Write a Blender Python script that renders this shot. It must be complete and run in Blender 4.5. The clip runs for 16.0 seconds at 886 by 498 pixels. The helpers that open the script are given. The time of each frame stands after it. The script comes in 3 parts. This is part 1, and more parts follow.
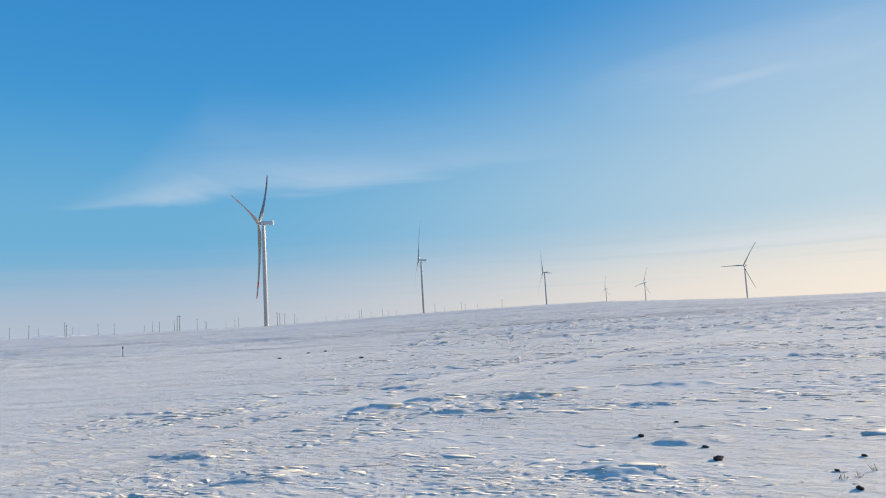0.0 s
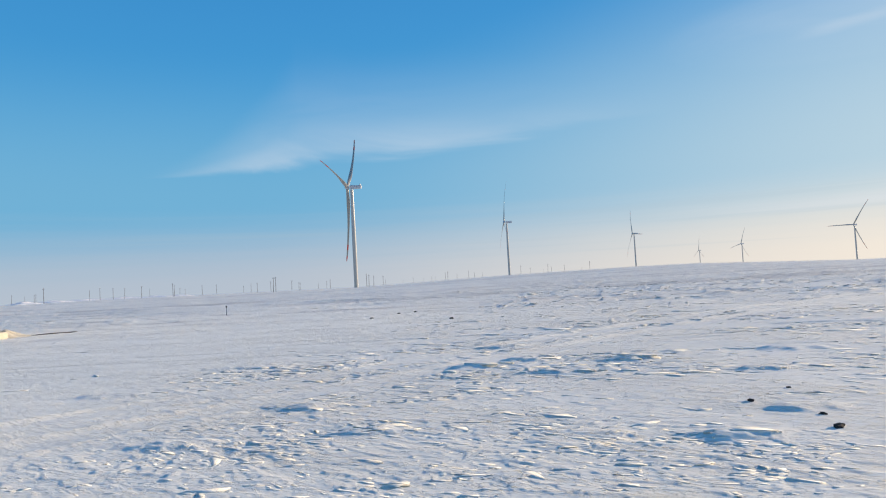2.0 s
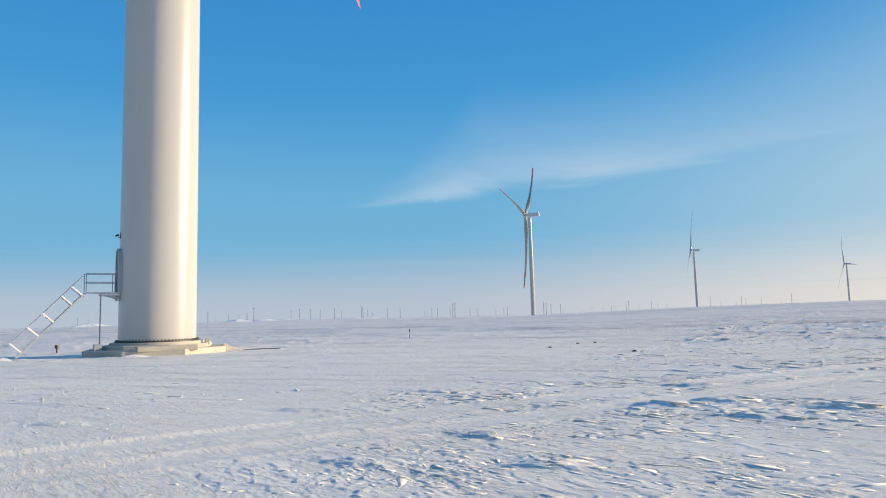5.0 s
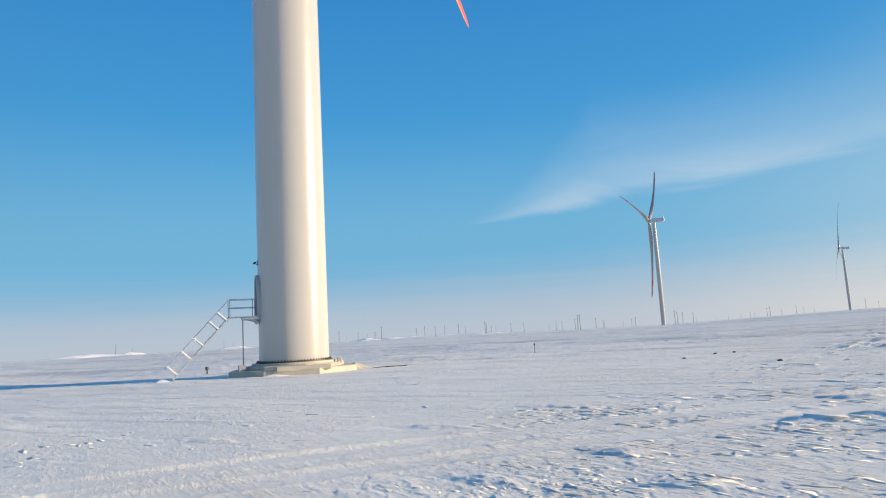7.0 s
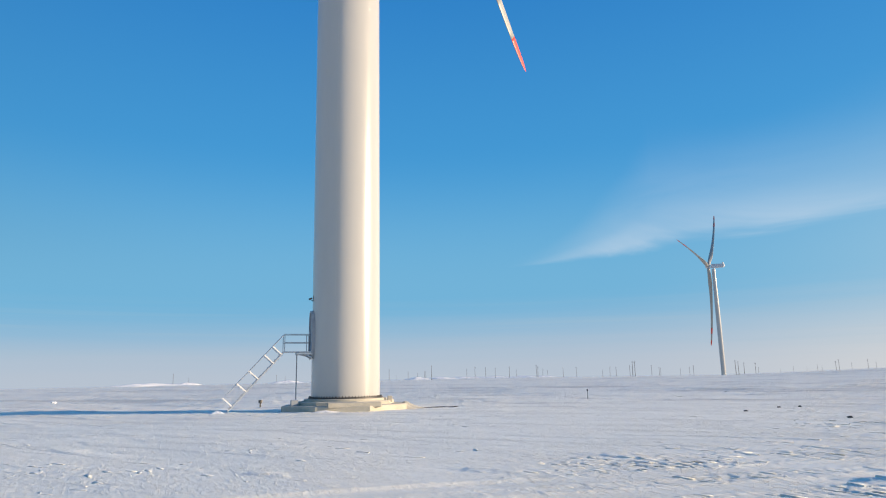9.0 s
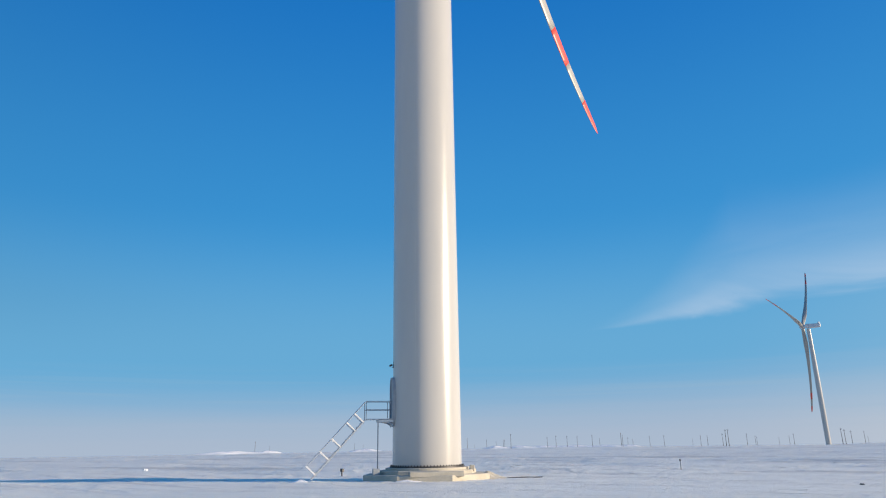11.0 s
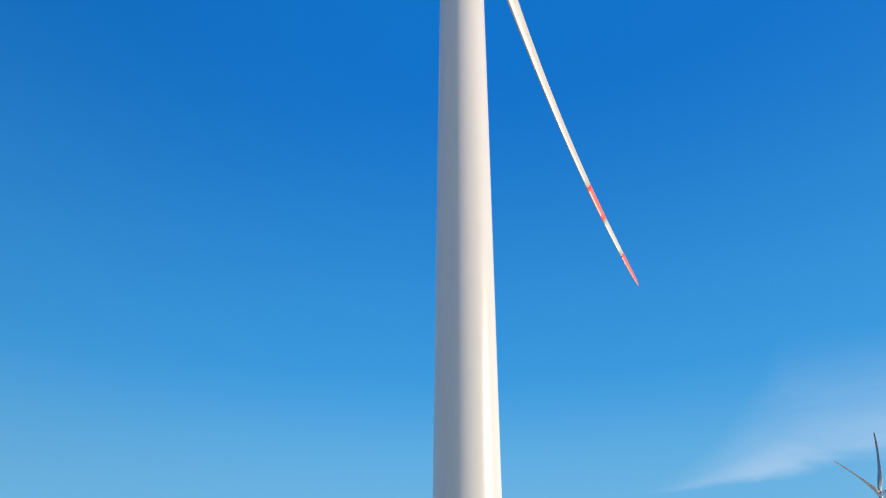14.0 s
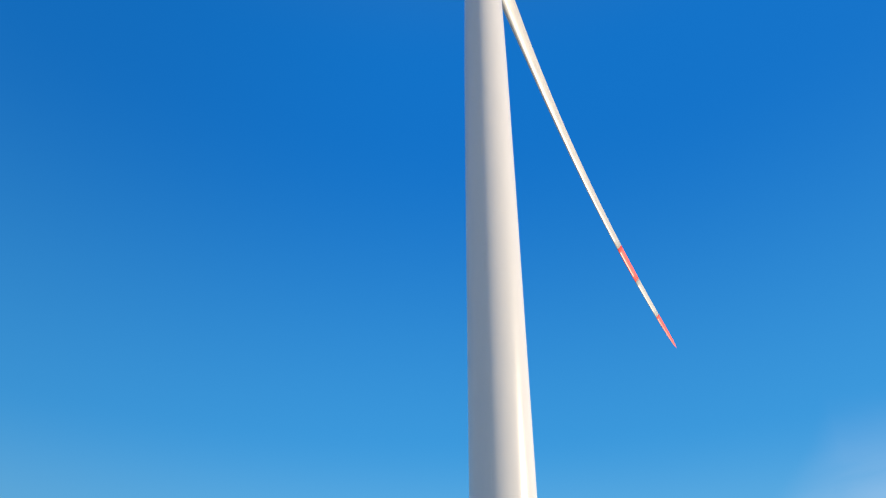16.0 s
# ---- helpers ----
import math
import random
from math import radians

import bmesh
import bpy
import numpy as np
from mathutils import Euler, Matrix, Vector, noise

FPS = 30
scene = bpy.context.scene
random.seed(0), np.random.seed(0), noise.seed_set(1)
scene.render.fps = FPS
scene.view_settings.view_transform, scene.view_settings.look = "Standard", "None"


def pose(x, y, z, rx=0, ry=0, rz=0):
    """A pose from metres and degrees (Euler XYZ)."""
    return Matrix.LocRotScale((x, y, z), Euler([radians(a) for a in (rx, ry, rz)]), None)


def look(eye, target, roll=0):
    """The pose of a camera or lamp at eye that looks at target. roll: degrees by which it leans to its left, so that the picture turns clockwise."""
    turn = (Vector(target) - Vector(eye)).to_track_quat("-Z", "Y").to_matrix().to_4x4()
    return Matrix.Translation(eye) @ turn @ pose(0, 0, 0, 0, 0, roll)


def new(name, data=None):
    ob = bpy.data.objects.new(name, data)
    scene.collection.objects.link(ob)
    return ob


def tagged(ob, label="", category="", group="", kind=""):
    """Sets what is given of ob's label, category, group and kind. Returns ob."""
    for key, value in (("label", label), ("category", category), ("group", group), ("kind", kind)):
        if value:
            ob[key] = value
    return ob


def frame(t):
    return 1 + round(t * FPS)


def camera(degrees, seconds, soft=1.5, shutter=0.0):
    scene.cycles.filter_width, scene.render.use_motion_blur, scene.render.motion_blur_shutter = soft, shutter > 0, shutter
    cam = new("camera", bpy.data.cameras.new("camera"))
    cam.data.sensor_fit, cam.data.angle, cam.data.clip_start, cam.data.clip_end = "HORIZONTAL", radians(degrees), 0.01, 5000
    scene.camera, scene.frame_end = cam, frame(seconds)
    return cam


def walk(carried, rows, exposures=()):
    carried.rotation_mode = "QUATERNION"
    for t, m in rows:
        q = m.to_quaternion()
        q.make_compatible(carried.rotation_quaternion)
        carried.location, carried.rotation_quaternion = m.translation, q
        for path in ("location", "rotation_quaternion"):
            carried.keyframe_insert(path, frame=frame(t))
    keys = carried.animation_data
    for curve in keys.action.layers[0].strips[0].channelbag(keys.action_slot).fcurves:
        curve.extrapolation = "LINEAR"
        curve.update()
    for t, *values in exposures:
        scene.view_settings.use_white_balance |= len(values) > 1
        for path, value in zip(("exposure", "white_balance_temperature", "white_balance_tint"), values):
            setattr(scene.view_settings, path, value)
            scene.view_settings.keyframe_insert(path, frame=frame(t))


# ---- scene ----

cam = camera(67.6, 16.0, soft=1.15)
# the camera's path: seconds, place, turn
PATH = [
    (0.0, pose(0.228, 0.031, 1.633, 95.64, 3.27, -3.65)),
    (0.5, pose(0.217, 0.012, 1.627, 95.85, 2.62, -1.28)),
    (1.0, pose(0.169, -0.055, 1.631, 95.84, 1.92, 2.34)),
    (1.5, pose(0.128, -0.031, 1.624, 93.92, 1.63, 6.91)),
    (2.0, pose(0.071, 0.075, 1.617, 92.77, 3.15, 3.75)),
    (2.5, pose(0.040, 0.153, 1.615, 92.77, 2.12, 4.65)),
    (3.0, pose(0.045, 0.168, 1.632, 93.25, 3.17, 6.75)),
    (3.5, pose(0.035, 0.108, 1.643, 93.95, 3.48, 9.95)),
    (4.0, pose(0.017, 0.095, 1.649, 94.97, 3.16, 14.07)),
    (4.2, pose(0.016, 0.091, 1.647, 95.13, 2.91, 14.99)),
    (6.3, pose(-0.026, 0.144, 1.632, 96.92, 2.71, 26.51)),
    (6.5, pose(-0.014, 0.149, 1.647, 97.02, 3.79, 27.49)),
    (7.0, pose(-0.019, 0.147, 1.647, 97.46, 3.22, 29.57)),
    (7.5, pose(-0.009, 0.126, 1.648, 97.93, 2.68, 30.23)),
    (8.0, pose(-0.004, 0.107, 1.651, 98.19, 2.29, 31.27)),
    (8.5, pose(-0.013, 0.076, 1.659, 99.96, 1.63, 32.00)),
    (9.0, pose(0.004, 0.005, 1.656, 101.08, 1.13, 33.84)),
    (9.5, pose(0.003, -0.033, 1.672, 102.57, 0.95, 35.87)),
    (9.7, pose(-0.018, -0.052, 1.664, 103.22, 0.93, 36.76)),
    (11.8, pose(-0.238, -0.253, 1.635, 108.76, 0.69, 41.16)),
    (12.0, pose(-0.249, -0.262, 1.634, 109.49, 0.86, 41.03)),
    (12.5, pose(-0.235, -0.246, 1.628, 112.68, 0.33, 41.36)),
    (13.0, pose(-0.206, -0.227, 1.633, 114.74, 0.23, 41.82)),
    (13.5, pose(-0.161, -0.218, 1.642, 117.01, -0.21, 42.56)),
    (14.0, pose(-0.158, -0.226, 1.650, 119.95, -0.40, 43.62)),
    (14.5, pose(-0.162, -0.244, 1.657, 120.72, -0.51, 44.77)),
    (15.0, pose(-0.157, -0.254, 1.665, 121.71, -0.31, 45.18)),
    (15.5, pose(-0.114, -0.206, 1.660, 123.89, -0.52, 45.63)),
    (16.0, pose(-0.092, -0.185, 1.657, 125.56, -0.65, 46.64)),
]
EXPOSURES = [(0.0, 0.98, 6950, 10), (2.0, 1.02, 7100, 10), (4.0, 1.04, 7120, 10), (8.5, 1.07, 7200, 10), (9.5, 1.02, 6900, 10), (12.0, 0.86, 6420, 9), (13.0, 0.87, 6380, 9), (13.5, 1.03, 6400, 9), (14.0, 1.06, 6420, 9), (16.0, 1.06, 6440, 9)]
walk(cam, PATH, EXPOSURES)

# ---------------------------------------------------------------- light
SUN_EL, SUN_AZ = 12.0, 62.0  # degrees above the plain, degrees clockwise from +y
sun_dir = Vector((math.sin(radians(SUN_AZ)) * math.cos(radians(SUN_EL)),
                  math.cos(radians(SUN_AZ)) * math.cos(radians(SUN_EL)), math.sin(radians(SUN_EL))))
lamp = bpy.data.lights.new("sun", "SUN")
lamp.energy, lamp.angle, lamp.color = 3.5, radians(0.5), (1.0, 0.82, 0.61)
sun = new("sun", lamp)
sun.matrix_world = look(sun_dir * 60, (0, 0, 0))

world = bpy.data.worlds.new("winter_sky")
scene.world = world
world.use_nodes = True
wt = world.node_tree
wt.nodes.clear()


class Nodes:
    """Short hand for wiring nodes of one tree."""

    def __init__(self, tree):
        self.tree = tree

    def add(self, kind, **values):
        n = self.tree.nodes.new(kind)
        for key, value in values.items():
            if key == "operation":
                n.operation = value
            elif key == "clamp":
                n.use_clamp = value
        return n

    def put(self, socket, value):
        if isinstance(value, bpy.types.NodeSocket):
            self.tree.links.new(value, socket)
        else:
            socket.default_value = value

    def math(self, op, a, b=0.0, c=0.0, clamp=False):
        n = self.add("ShaderNodeMath", operation=op, clamp=clamp)
        for i, v in enumerate((a, b, c)):
            self.put(n.inputs[i], v)
        return n.outputs[0]

    def ramp(self, x, lo, hi, to0=0.0, to1=1.0):
        n = self.add("ShaderNodeMapRange")
        n.interpolation_type = "SMOOTHSTEP"
        for i, v in enumerate((x, lo, hi, to0, to1)):
            self.put(n.inputs[i], v)
        return n.outputs[0]

    def mix(self, f, a, b, blend="MIX"):
        n = self.add("ShaderNodeMix")
        n.data_type, n.blend_type = "RGBA", blend
        self.put(n.inputs[0], f)
        self.put(n.inputs[6], a if isinstance(a, bpy.types.NodeSocket) else (*a, 1))
        self.put(n.inputs[7], b if isinstance(b, bpy.types.NodeSocket) else (*b, 1))
        return n.outputs[2]

    def noise(self, vector, scale, detail=4.0, rough=0.55, distort=0.0):
        n = self.add("ShaderNodeTexNoise")
        self.put(n.inputs["Vector"], vector)
        n.inputs["Scale"].default_value, n.inputs["Detail"].default_value = scale, detail
        n.inputs["Roughness"].default_value, n.inputs["Distortion"].default_value = rough, distort
        return n.outputs[0]

    def mapped(self, vector, scale=(1, 1, 1), turn=0.0):
        n = self.add("ShaderNodeMapping")
        self.put(n.inputs["Vector"], vector)
        n.inputs["Scale"].default_value = scale
        n.inputs["Rotation"].default_value = (0, 0, turn)
        return n.outputs[0]


w = Nodes(wt)
sky = wt.nodes.new("ShaderNodeTexSky")
sky.sky_type, sky.sun_disc = "NISHITA", False
sky.sun_elevation, sky.sun_rotation = radians(SUN_EL), radians(SUN_AZ)
sky.altitude, sky.air_density, sky.dust_density, sky.ozone_density = 300, 1.0, 0.3, 3.0
way = wt.nodes.new("ShaderNodeTexCoord").outputs["Generated"]
split = wt.nodes.new("ShaderNodeSeparateXYZ")
wt.links.new(way, split.inputs[0])
az = w.math("DEGREES", w.math("ARCTAN2", split.outputs[0], split.outputs[1]))
el = w.math("DEGREES", w.math("ARCSINE", split.outputs[2]))
pair = wt.nodes.new("ShaderNodeCombineXYZ")
w.put(pair.inputs[0], az)
w.put(pair.inputs[1], el)
angles = pair.outputs[0]
# the feathered cirrus: a wedge that widens from its tip
along = w.math("ADD", az, 28.4)
low = w.math("ADD", w.math("MULTIPLY", along, 0.085), 9.25)
span = w.math("ADD", w.math("MULTIPLY", w.math("POWER", w.math("MINIMUM", w.math("MAXIMUM", along, 0.0), 13.0), 1.8), 0.075), 0.6)
span = w.math("SUBTRACT", span, w.math("MULTIPLY", w.math("MINIMUM", w.math("MAXIMUM", w.math("SUBTRACT", along, 16.0), 0.0), 18.0), 0.14))
lift = w.math("DIVIDE", w.math("SUBTRACT", el, low), span)
streaks = w.noise(w.mapped(angles, (0.06, 0.24, 1), radians(-9)), 1.0, 5.0, 0.52, 0.8)
lift = w.math("ADD", lift, w.math("MULTIPLY", w.math("SUBTRACT", streaks, 0.5), 0.5))
body = w.math("MULTIPLY", w.ramp(lift, -0.08, 0.12), w.math("ADD", w.ramp(lift, 0.50, 0.10, 0.0, 0.52), w.ramp(lift, 1.25, 0.20, 0.0, 0.48)))
body = w.math("MULTIPLY", body, w.math("MULTIPLY", w.ramp(along, 0.0, 10.0), w.ramp(along, 47.0, 20.0)))
body = w.math("MULTIPLY", body, w.ramp(streaks, 0.30, 0.70, 0.45, 1.0))
# thin veil higher up towards the sun
dx = w.math("DIVIDE", w.math("SUBTRACT", az, 31.0), 15.0)
dy = w.math("DIVIDE", w.math("SUBTRACT", el, 17.6), 3.2)
rr = w.math("ADD", w.math("MULTIPLY", dx, dx), w.math("MULTIPLY", dy, dy))
veil = w.math("MULTIPLY", w.ramp(rr, 1.2, 0.0), w.ramp(streaks, 0.3, 0.7, 0.3, 1.0))
# a short bright wisp in the veil
wisp = w.math("SUBTRACT", el, w.math("ADD", w.math("MULTIPLY", w.math("SUBTRACT", az, 29.0), 0.05), w.math("ADD", 16.5, w.math("MULTIPLY", streaks, 1.2))))
wisp = w.math("MULTIPLY", w.ramp(w.math("ABSOLUTE", wisp), 0.55, 0.0), w.ramp(w.math("ABSOLUTE", w.math("SUBTRACT", az, 29.5)), 5.0, 1.0))
# low bright streak over the plain on the sun's side
line = w.math("SUBTRACT", el, w.math("ADD", 4.4, w.math("MULTIPLY", w.math("SUBTRACT", streaks, 0.5), 1.2)))
strip = w.math("MULTIPLY", w.ramp(w.math("ABSOLUTE", line), 0.8, 0.0), w.ramp(az, 12.0, 34.0))
cloud = w.math("ADD", w.math("MULTIPLY", body, 0.43), w.math("ADD", w.math("ADD", w.math("MULTIPLY", veil, 0.24), w.math("MULTIPLY", wisp, 0.16)), w.math("MULTIPLY", strip, 0.34)), clamp=True)
vivid = wt.nodes.new("ShaderNodeHueSaturation")
w.put(vivid.inputs["Saturation"], 1.15)
vivid.inputs["Hue"].default_value = 0.4995
vivid.inputs["Value"].default_value = 1.0
wt.links.new(sky.outputs[0], vivid.inputs["Color"])
# mist low over the plain, lilac away from the sun and cream towards it
lows = w.noise(w.mapped(angles, (0.02, 0.7, 1)), 1.0, 3.0)
mist = w.math("MULTIPLY", w.ramp(w.math("ADD", el, w.math("MULTIPLY", lows, 1.6)), w.ramp(az, -60.0, 0.0, 7.4, 8.6), 1.0), 0.97)
tint = w.mix(w.ramp(az, -25.0, 48.0), (1.70, 2.03, 2.55), (3.6, 3.32, 3.0))
shade = w.ramp(az, -100.0, -45.0, 0.84, 1.0)
azure = w.mix(w.ramp(az, -20.0, 48.0), (0.62, 1.72, 2.76), (2.2, 2.76, 3.15))
# clear winter blue that deepens with height
deep = w.mix(w.ramp(el, 10.0, 46.0), (0.16, 1.24, 2.68), (0.008, 0.62, 2.20))
clear = w.mix(w.math("MULTIPLY", w.ramp(el, 80.0, 50.0), 0.9), vivid.outputs[0], deep)
air = w.mix(w.math("MULTIPLY", w.ramp(el, w.ramp(az, -15.0, 40.0, 20.0, 31.0), 7.0), 0.85), clear, azure)
dim = w.add("ShaderNodeCombineColor")
for i in range(3):
    w.put(dim.inputs[i], w.math("ADD", shade, w.math("MULTIPLY", w.math("SUBTRACT", 1.0, shade), w.ramp(el, 12.0, 5.0))))
air = w.mix(1.0, air, dim.outputs[0], "MULTIPLY")
air = w.mix(mist, air, tint)
# thin grey-blue bands low over the plain
bands = w.noise(w.mapped(angles, (0.025, 1.5, 1)), 1.0, 4.0, 0.55, 0.3)
bands = w.math("MULTIPLY", w.ramp(bands, 0.50, 0.66), w.math("MULTIPLY", w.ramp(el, 0.5, 2.0), w.ramp(el, 7.5, 4.0)))
air = w.mix(w.math("MULTIPLY", bands, 0.17), air, (1.35, 1.95, 2.50))
air = w.mix(cloud, air, (2.7, 3.0, 3.5))
back = wt.nodes.new("ShaderNodeBackground")
wt.links.new(air, back.inputs["Color"])
back.inputs["Strength"].default_value = 0.13
wout = wt.nodes.new("ShaderNodeOutputWorld")
wt.links.new(back.outputs[0], wout.inputs["Surface"])


# ---------------------------------------------------------------- materials
def material(name, rough=0.5, metal=0.0):
    m = bpy.data.materials.new(name)
    m.use_nodes = True
    n = Nodes(m.node_tree)
    shader = m.node_tree.nodes["Principled BSDF"]
    shader.inputs["Roughness"].default_value, shader.inputs["Metallic"].default_value = rough, metal
    place = m.node_tree.nodes.new("ShaderNodeTexCoord").outputs["Object"]
    return m, n, shader, place


def bump(n, shader, height, distance, strength=1.0):
    b = n.add("ShaderNodeBump")
    n.put(b.inputs["Height"], height)
    b.inputs["Distance"].default_value, b.inputs["Strength"].default_value = distance, strength
    n.tree.links.new(b.outputs[0], shader.inputs["Normal"])


def painted(name, a, b, scale, rough, metal=0.0, relief=0.002, vary=0.08, stretch=(1, 1, 1)):
    m, n, shader, place = material(name, rough, metal)
    p = n.mapped(place, stretch)
    big, fine = n.noise(p, scale, 5.0, 0.6), n.noise(p, scale * 9, 4.0, 0.6)
    f = n.math("ADD", n.math("MULTIPLY", big, 0.7), n.math("MULTIPLY", fine, 0.3))
    n.put(shader.inputs["Base Color"], n.mix(n.ramp(f, 0.3, 0.7), a, b))
    n.put(shader.inputs["Roughness"], n.ramp(fine, 0.2, 0.8, max(0.03, rough - vary), rough + vary))
    if relief:
        bump(n, shader, fine, relief)
    return m


def snow_material():
    m, n, shader, place = material("wind_packed_snow", 0.62)
    wide = n.noise(n.mapped(place, (0.012, 0.035, 1)), 1.0, 6.0, 0.62)
    mid = n.noise(n.mapped(place, (0.25, 0.9, 1)), 1.0, 5.0, 0.6)
    fine = n.noise(n.mapped(n.mapped(place, (1, 1, 1), radians(29.5)), (2.4, 9.0, 9.0)), 1.0, 6.0, 0.65)
    grain = n.noise(place, 55.0, 3.0, 0.7)
    turned = n.mapped(place, (1, 1, 1), radians(29.5))
    # thin snow lets the dry steppe show through in long patches
    thin = n.math("MULTIPLY", n.ramp(wide, 0.48, 0.72), n.ramp(mid, 0.35, 0.7, 0.4, 1.0))
    c = n.mix(n.ramp(mid, 0.3, 0.7), (0.87, 0.838, 0.73), (0.92, 0.888, 0.78))
    # floor under the tan share, growing with distance from the origin
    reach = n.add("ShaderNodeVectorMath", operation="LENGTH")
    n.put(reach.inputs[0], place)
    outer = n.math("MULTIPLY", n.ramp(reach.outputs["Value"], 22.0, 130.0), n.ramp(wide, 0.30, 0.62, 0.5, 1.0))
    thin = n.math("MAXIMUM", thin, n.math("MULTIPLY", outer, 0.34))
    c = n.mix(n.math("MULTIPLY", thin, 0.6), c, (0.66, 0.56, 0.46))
    # bare grass lines along the drifts far out
    bare = n.noise(n.mapped(place, (0.010, 0.09, 1)), 1.0, 5.0, 0.6, 0.3)
    bare = n.math("MULTIPLY", n.ramp(bare, 0.53, 0.60), n.ramp(reach.outputs["Value"], 30.0, 90.0))
    c = n.mix(n.math("MULTIPLY", bare, 0.38), c, (0.34, 0.30, 0.27))
    side = n.add("ShaderNodeSeparateXYZ")
    n.put(side.inputs[0], place)
    # thin dashes on the far rise: stubble and crust shadow painted into the colour
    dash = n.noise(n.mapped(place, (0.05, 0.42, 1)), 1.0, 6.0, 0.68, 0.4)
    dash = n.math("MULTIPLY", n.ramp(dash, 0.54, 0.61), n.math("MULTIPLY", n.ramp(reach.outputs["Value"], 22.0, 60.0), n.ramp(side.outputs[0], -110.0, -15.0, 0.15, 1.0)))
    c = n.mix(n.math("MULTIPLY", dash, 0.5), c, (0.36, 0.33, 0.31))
    # grey rime specks between the crust
    speck = n.noise(n.mapped(turned, (5.0, 11.0, 8.0)), 1.0, 4.0, 0.7, 0.5)
    c = n.mix(n.math("MULTIPLY", n.ramp(speck, 0.50, 0.66), 0.26), c, (0.56, 0.55, 0.54))
    ice = n.math("MULTIPLY", n.ramp(fine, 0.60, 0.78), 0.35)
    c = n.mix(ice, c, (0.60, 0.68, 0.80))
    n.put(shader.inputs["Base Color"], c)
    n.put(shader.inputs["Roughness"], n.ramp(fine, 0.3, 0.75, 0.75, 0.42))
    shader.inputs["Specular IOR Level"].default_value = 0.35
    shader.inputs["Subsurface Weight"].default_value = 0.3
    shader.inputs["Subsurface Radius"].default_value = (1.0, 0.95, 0.9)
    shader.inputs["Subsurface Scale"].default_value = 0.012
    # ragged islands of eroded crust in patches
    patch = n.ramp(n.noise(n.mapped(turned, (0.16, 0.40, 0.4)), 1.0, 4.0, 0.6), 0.40, 0.58)
    patch = n.math("MULTIPLY", patch, n.ramp(side.outputs[0], -11.0, -2.0, 0.25, 1.0))
    isle = n.ramp(n.noise(n.mapped(turned, (1.7, 7.0, 7.0)), 1.0, 9.0, 0.66, 0.5), 0.49, 0.525)
    chip = n.ramp(n.noise(n.mapped(turned, (4.2, 16.0, 16.0)), 1.0, 7.0, 0.66, 0.4), 0.52, 0.56)
    crust = n.math("ADD", n.math("MULTIPLY", isle, n.math("MULTIPLY", patch, 0.34)), n.math("MULTIPLY", chip, n.math("ADD", 0.09, n.math("MULTIPLY", patch, 0.13))))
    lines = n.ramp(n.noise(n.mapped(place, (0.07, 0.6, 1)), 1.0, 7.0, 0.65), 0.52, 0.58)
    h = n.math("ADD", n.math("MULTIPLY", fine, 0.16), n.math("ADD", n.math("MULTIPLY", grain, 0.08), n.math("MULTIPLY", speck, 0.24)))
    h = n.math("ADD", h, crust)
    h = n.math("ADD", h, n.math("MULTIPLY", lines, n.ramp(reach.outputs["Value"], 10.0, 30.0, 0.15, 0.75)))
    bump(n, shader, h, 0.05, 0.8)
    return m


SNOW = snow_material()
DRIFT = painted("soft_drift_snow", (0.85, 0.84, 0.82), (0.91, 0.89, 0.87), 1.6, 0.6, relief=0.012)
PAINT = painted("cream_tower_paint", (0.53, 0.515, 0.485), (0.55, 0.535, 0.505), 0.35, 0.25, relief=0.0, vary=0.02, stretch=(1, 1, 0.12))
PAINT.node_tree.nodes["Principled BSDF"].inputs["Diffuse Roughness"].default_value = 0.5
WELD = painted("weld_bead_paint", (0.70, 0.70, 0.69), (0.78, 0.77, 0.75), 3.0, 0.35, relief=0.002)
BLADE = painted("blade_gelcoat", (0.35, 0.335, 0.30), (0.39, 0.375, 0.34), 0.25, 0.32, relief=0.001, stretch=(1, 1, 0.1))
RED = painted("signal_red_gelcoat", (0.70, 0.075, 0.045), (0.78, 0.10, 0.06), 0.4, 0.35, relief=0.001)
NACELLE = painted("grey_glass_fibre", (0.52, 0.54, 0.57), (0.62, 0.64, 0.66), 0.4, 0.4, relief=0.002)
CONCRETE = painted("pale_concrete", (0.42, 0.385, 0.31), (0.53, 0.49, 0.41), 0.9, 0.85, relief=0.01)
STEEL = painted("galvanised_steel", (0.50, 0.52, 0.54), (0.66, 0.67, 0.68), 6.0, 0.42, 0.75, relief=0.001)
# darker copy of the stair steel, with the tower's shade put into its colour
SHADESTEEL = painted("shade_dark_steel", (0.22, 0.23, 0.245), (0.34, 0.35, 0.36), 5.0, 0.5, 0.4, relief=0.001)
BOLT = painted("dark_bolt_steel", (0.04, 0.04, 0.045), (0.10, 0.095, 0.09), 9.0, 0.5, 0.5, relief=0.001)
DOORGREY = painted("grey_door_paint", (0.26, 0.29, 0.32), (0.34, 0.37, 0.40), 2.0, 0.4, relief=0.001)
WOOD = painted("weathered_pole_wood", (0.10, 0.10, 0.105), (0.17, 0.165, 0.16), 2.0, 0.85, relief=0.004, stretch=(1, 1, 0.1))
STONE = painted("dark_frozen_clod", (0.018, 0.016, 0.015), (0.06, 0.05, 0.045), 9.0, 0.9, relief=0.02)
CERAMIC = painted("insulator_glaze", (0.35, 0.33, 0.31), (0.5, 0.48, 0.46), 8.0, 0.3, relief=0.001)
